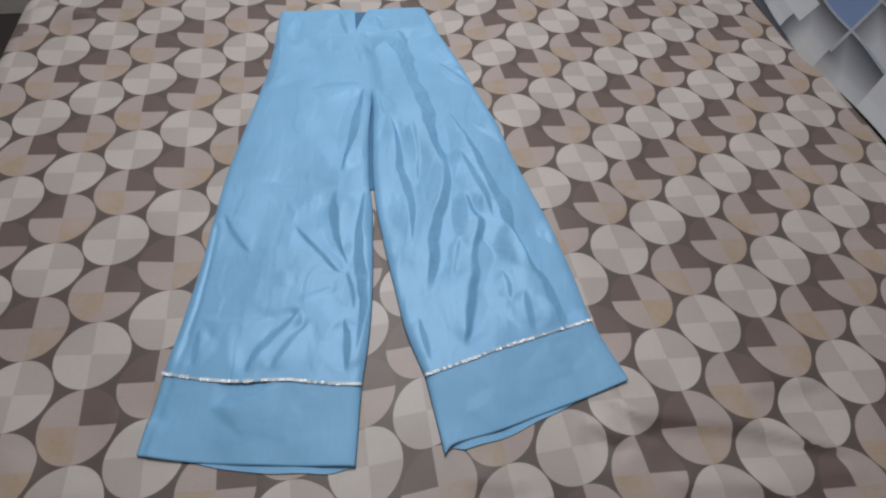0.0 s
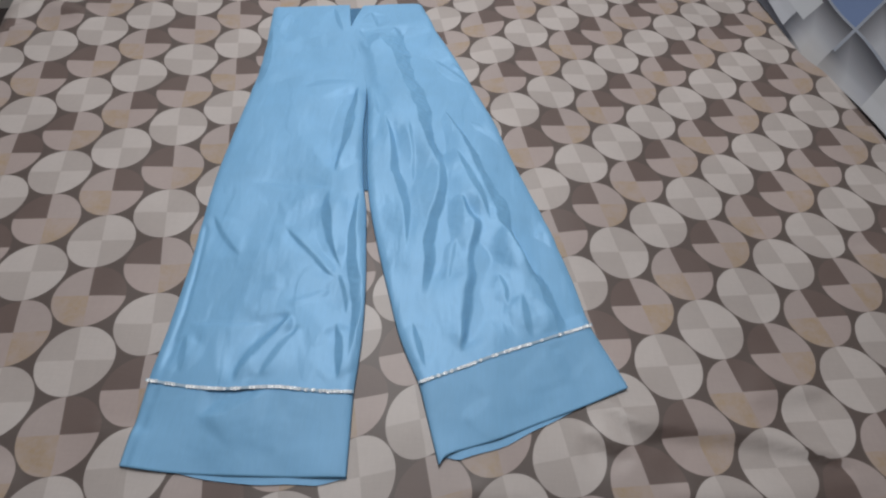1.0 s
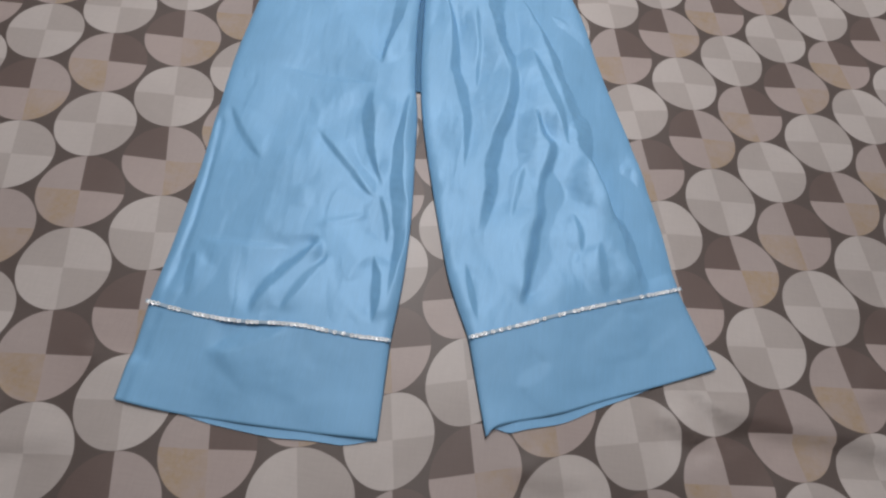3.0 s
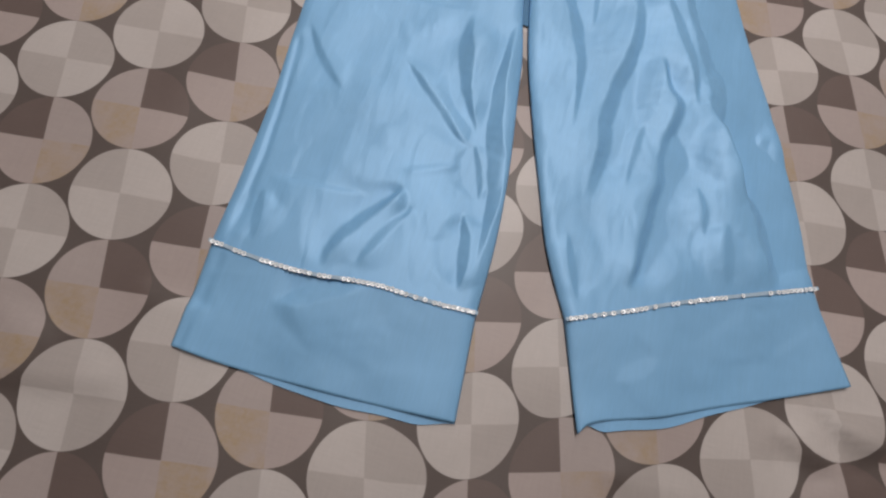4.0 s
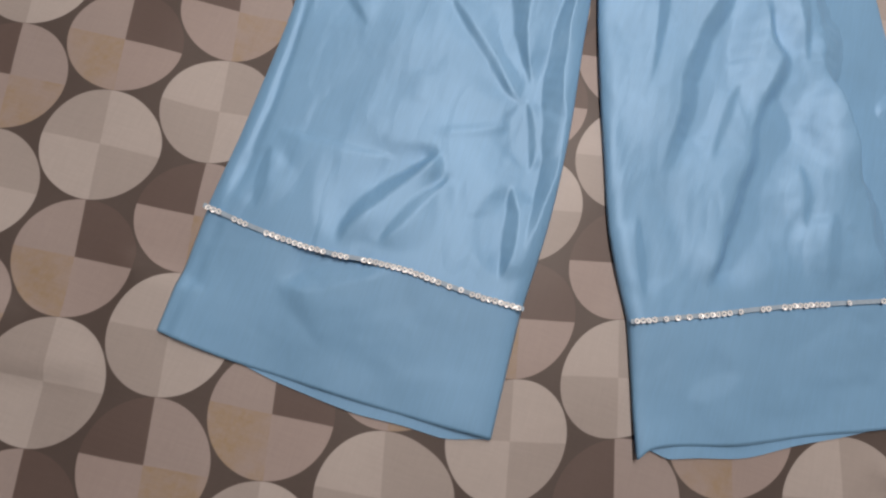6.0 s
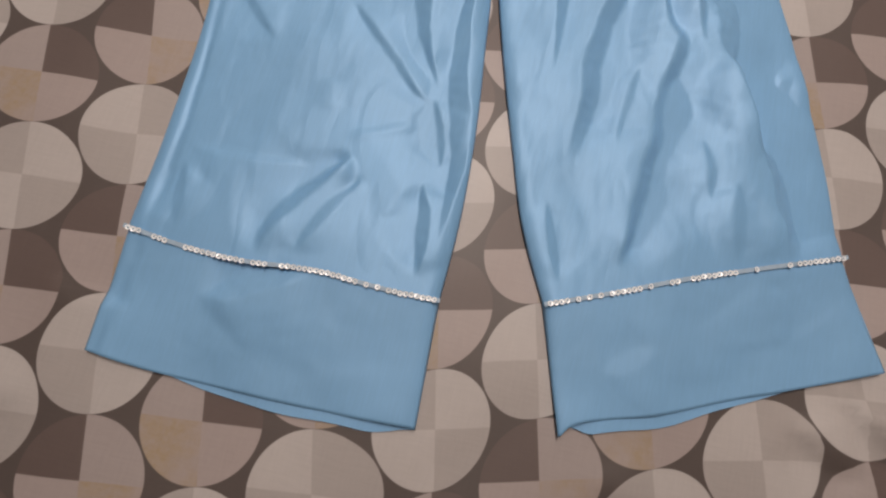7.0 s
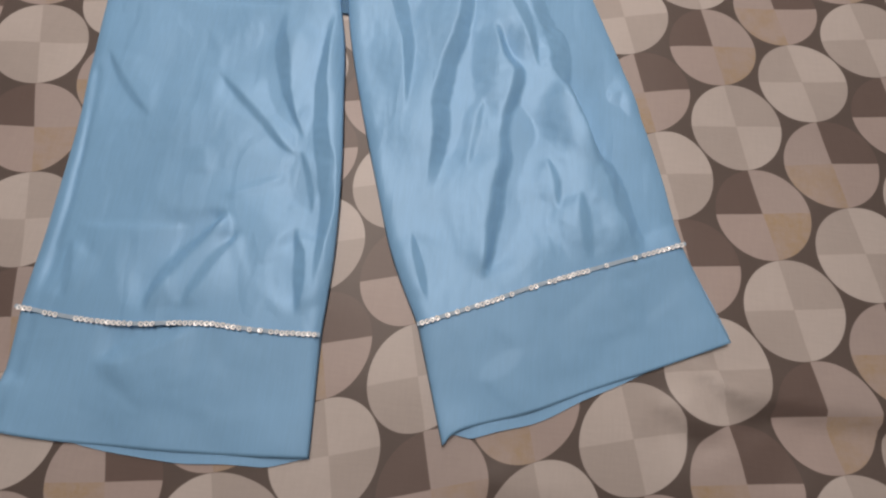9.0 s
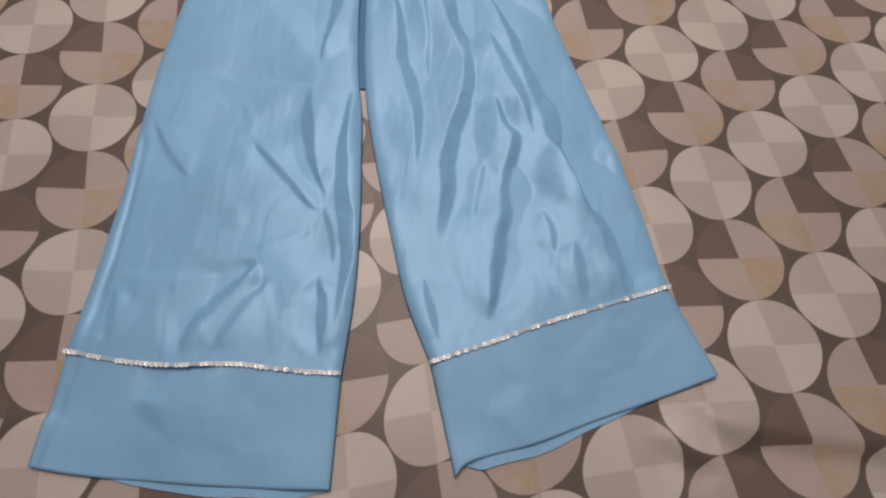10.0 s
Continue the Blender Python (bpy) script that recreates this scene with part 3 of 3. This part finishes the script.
def trim(name, line, parent, z_of, seed, missing, gaps=()):
    """A net ribbon with a row of stitched sequins."""
    rng = np.random.default_rng(seed)
    c = curve(line, 60)
    way = np.gradient(c, axis=0)
    way /= np.linalg.norm(way, axis=1, keepdims=True)
    across = np.stack([-way[:, 1], way[:, 0]], 1)
    rows = []
    for k in (-0.03, -0.01, 0.012, 0.045):
        xy = c + across * k
        rows.append(np.concatenate([xy * U, (BED + 0.0112 + sheet_height(xy) + z_of(xy) + 0.0004 * (abs(k) < 0.05))[:, None]], 1))
    ribbon = part(name, grid_mesh(name, np.array(rows)), NET, parent, "pale net ribbon with silver sequins")
    disc = bmesh.new()
    outer = [disc.verts.new((math.cos(i * math.pi / 6), math.sin(i * math.pi / 6), 0)) for i in range(12)]
    inner = [disc.verts.new((0.38 * math.cos(i * math.pi / 6), 0.38 * math.sin(i * math.pi / 6), -0.10)) for i in range(12)]
    for i in range(12):
        disc.faces.new((outer[i], outer[(i + 1) % 12], inner[(i + 1) % 12], inner[i]))
    me = bpy.data.meshes.new("sequin")
    disc.to_mesh(me)
    disc.free()
    me.materials.append(SEQUIN)
    length = np.linalg.norm(np.diff(c, axis=0), axis=1).sum()
    count = int(length / 0.094)
    dense = curve(line, count)
    z = BED + 0.0124 + sheet_height(dense) + z_of(dense)
    for i in range(1, count - 1):
        if any(lo < i / count < hi for lo, hi in gaps):
            continue
        if rng.random() < missing * (1.6 if math.sin(i * 0.33 + seed) > 0.2 else 0.4):
            continue
        ob = new("sequin", me)
        x, y = dense[i] + across[min(59, int(i / count * 60))] * rng.normal(0, 0.004)
        ob.matrix_world = (Matrix.Translation((x * U, y * U, z[i] + rng.uniform(0, 0.0004)))
                           @ pose(0, 0, 0, rng.normal(4, 7), rng.normal(-3, 7), rng.uniform(0, 360)) @ Matrix.Scale(0.0024, 4))
        hang(ob, ribbon)
    return ribbon


def trousers():
    thing = new("trousers")
    thing.matrix_world = Matrix.Translation((-0.12, 0.7, BED))
    bpy.context.view_layer.update()
    lift = lambda xy: 0.009 * smoothstep((xy[..., 1] - 19.0) / 3.5)
    seam = np.array(MIDDLE)[::-1]

    def slack(xy, trim_y):
        """Folds die away at the trim and at the seam of the rise."""
        x, y = xy[..., 0], xy[..., 1]
        away = smoothstep(np.abs(x - np.interp(y, seam[:, 1], seam[:, 0])) / 0.6)
        rise = smoothstep((y - 17.3) / 0.9)
        return (0.12 + 0.88 * smoothstep((y - trim_y) / 0.8)) * (1 - rise * (1 - away))
    zl = lambda xy: cloth_height(xy, LEFT_FOLDS, 0.00018, strength=1.25) * slack(xy, 6.05) + lift(xy)
    zr = lambda xy: cloth_height(xy, RIGHT_FOLDS, 0.0004, strength=1.3) * slack(xy, 6.5 + 0.4275 * xy[..., 0]) + lift(xy)
    zb = lambda xy: cloth_height(xy, BAND_FOLDS, 0.0003, (1, 1))
    # back layer seen through the waist notch and rise slit, its shade painted in
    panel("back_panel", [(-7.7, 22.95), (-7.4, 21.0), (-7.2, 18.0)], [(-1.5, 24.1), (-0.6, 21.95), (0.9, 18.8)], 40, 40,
          lambda xy: 0 * xy[..., 0], thing, SHADED_INSIDE, 0.0028, 0.0014, label="inner side of the back waist, coloured darker for shade")
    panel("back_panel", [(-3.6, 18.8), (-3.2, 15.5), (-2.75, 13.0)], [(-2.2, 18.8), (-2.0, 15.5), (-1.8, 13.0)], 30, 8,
          lambda xy: 0 * xy[..., 0], thing, SHADED_INSIDE, 0.003, 0.002, label="inner side of the back rise, coloured darker for shade")
    panel("leg", LEFT_OUTER, LEFT_INNER, 330, 170, zl, thing, SATIN, tail=LEFT_TRIM, join=(0, 1))
    panel("leg", RIGHT_INNER, RIGHT_OUTER, 330, 180, zr, thing, SATIN, tail=RIGHT_TRIM, join=(1, 0))
    # hem bands run across, from trim to hem
    for tline, hline, name in ((LEFT_TRIM, LEFT_HEM, "left"), (RIGHT_TRIM, RIGHT_HEM, "right")):
        cols, rows = 110, 40
        a, b = curve(tline, cols), curve(hline, cols)
        s = np.linspace(0, 1, rows)[:, None, None]
        xy = a[None] * (1 - s) + b[None] * s
        el = np.clip(np.linalg.norm(xy - xy[:, :1], axis=-1) / 0.28, 0, 1)
        er = np.clip(np.linalg.norm(xy - xy[:, -1:], axis=-1) / 0.28, 0, 1)
        puff = np.sqrt(1 - (1 - el) ** 2) * np.sqrt(1 - (1 - er) ** 2)
        z = BED + 0.0030 + (0.0068 - 0.0052 * s[..., 0]) * puff + zb(xy) + sheet_height(xy)
        # the corners of the hem stand off the sheet, and its edge is a little wavy
        for corner in (b[0], b[-1]):
            z = z + 0.0035 * np.exp(-(np.linalg.norm(xy - corner, axis=-1) / 0.7) ** 2)
        z = z + 0.0008 * s[..., 0] ** 2 * waves(xy, 1.6, 51)
        pts = np.concatenate([xy * U, z[..., None]], -1)
        first, last = pts[:, :1].copy(), pts[:, -1:].copy()
        first[..., 2], last[..., 2] = BED + 0.001 + sheet_height(xy[:, :1]), BED + 0.001 + sheet_height(xy[:, -1:])
        for edge, inward in ((first, pts[:, 6:7, :2]), (last, pts[:, -7:-6, :2])):
            way = inward - edge[..., :2]
            edge[..., :2] += 0.0045 * way / np.linalg.norm(way, axis=-1, keepdims=True)
        pts = np.concatenate([first, pts, last], 1)
        fold_in = pts[-1:].copy()
        fold_in[..., 2] -= 0.0012
        pts = np.concatenate([pts, fold_in], 0)
        part("hem_band", grid_mesh("hem_band", pts), BAND, thing, "matte blue cotton hem band")
        # the back layer of the hem shows a little below the front one
        e = np.linspace(0, 1, cols)
        if name == "left":
            below = 0.17 * smoothstep((e - 0.22) / 0.3) * (1 - 0.75 * smoothstep((e - 0.85) / 0.15)) - 0.12 * (1 - smoothstep(e / 0.25))
        else:
            below = 0.22 * smoothstep((e - 0.03) / 0.1) * (1 - smoothstep((e - 0.3) / 0.5)) - 0.10 * smoothstep((e - 0.75) / 0.2) - 0.08 * (1 - smoothstep(e / 0.04))
        b2 = b + np.stack([np.zeros(cols), -below - 0.015 * np.sin(23 * e)], 1)
        xy = a[None] * (1 - s) + b2[None] * s
        z = BED + 0.0024 + sheet_height(xy) + 0.0005 * waves(xy, 2.0, 21)
        pts = np.concatenate([xy * U, z[..., None]], -1)
        part("hem_back", grid_mesh("hem_back", pts), BAND, thing)
    trim("sequin_trim", LEFT_TRIM, thing, zl, 5, 0.02, ((0.058, 0.088), (0.15, 0.19), (0.345, 0.362), (0.385, 0.41), (0.452, 0.50), (0.765, 0.778), (0.81, 0.822)))
    trim("sequin_trim", RIGHT_TRIM, thing, zr, 6, 0.34, ((0.11, 0.14), (0.35, 0.37), (0.62, 0.68), (0.71, 0.77)))
    tagged(thing, "sky-blue satin wide-leg trousers laid flat on the bedsheet", "trousers")


trousers()
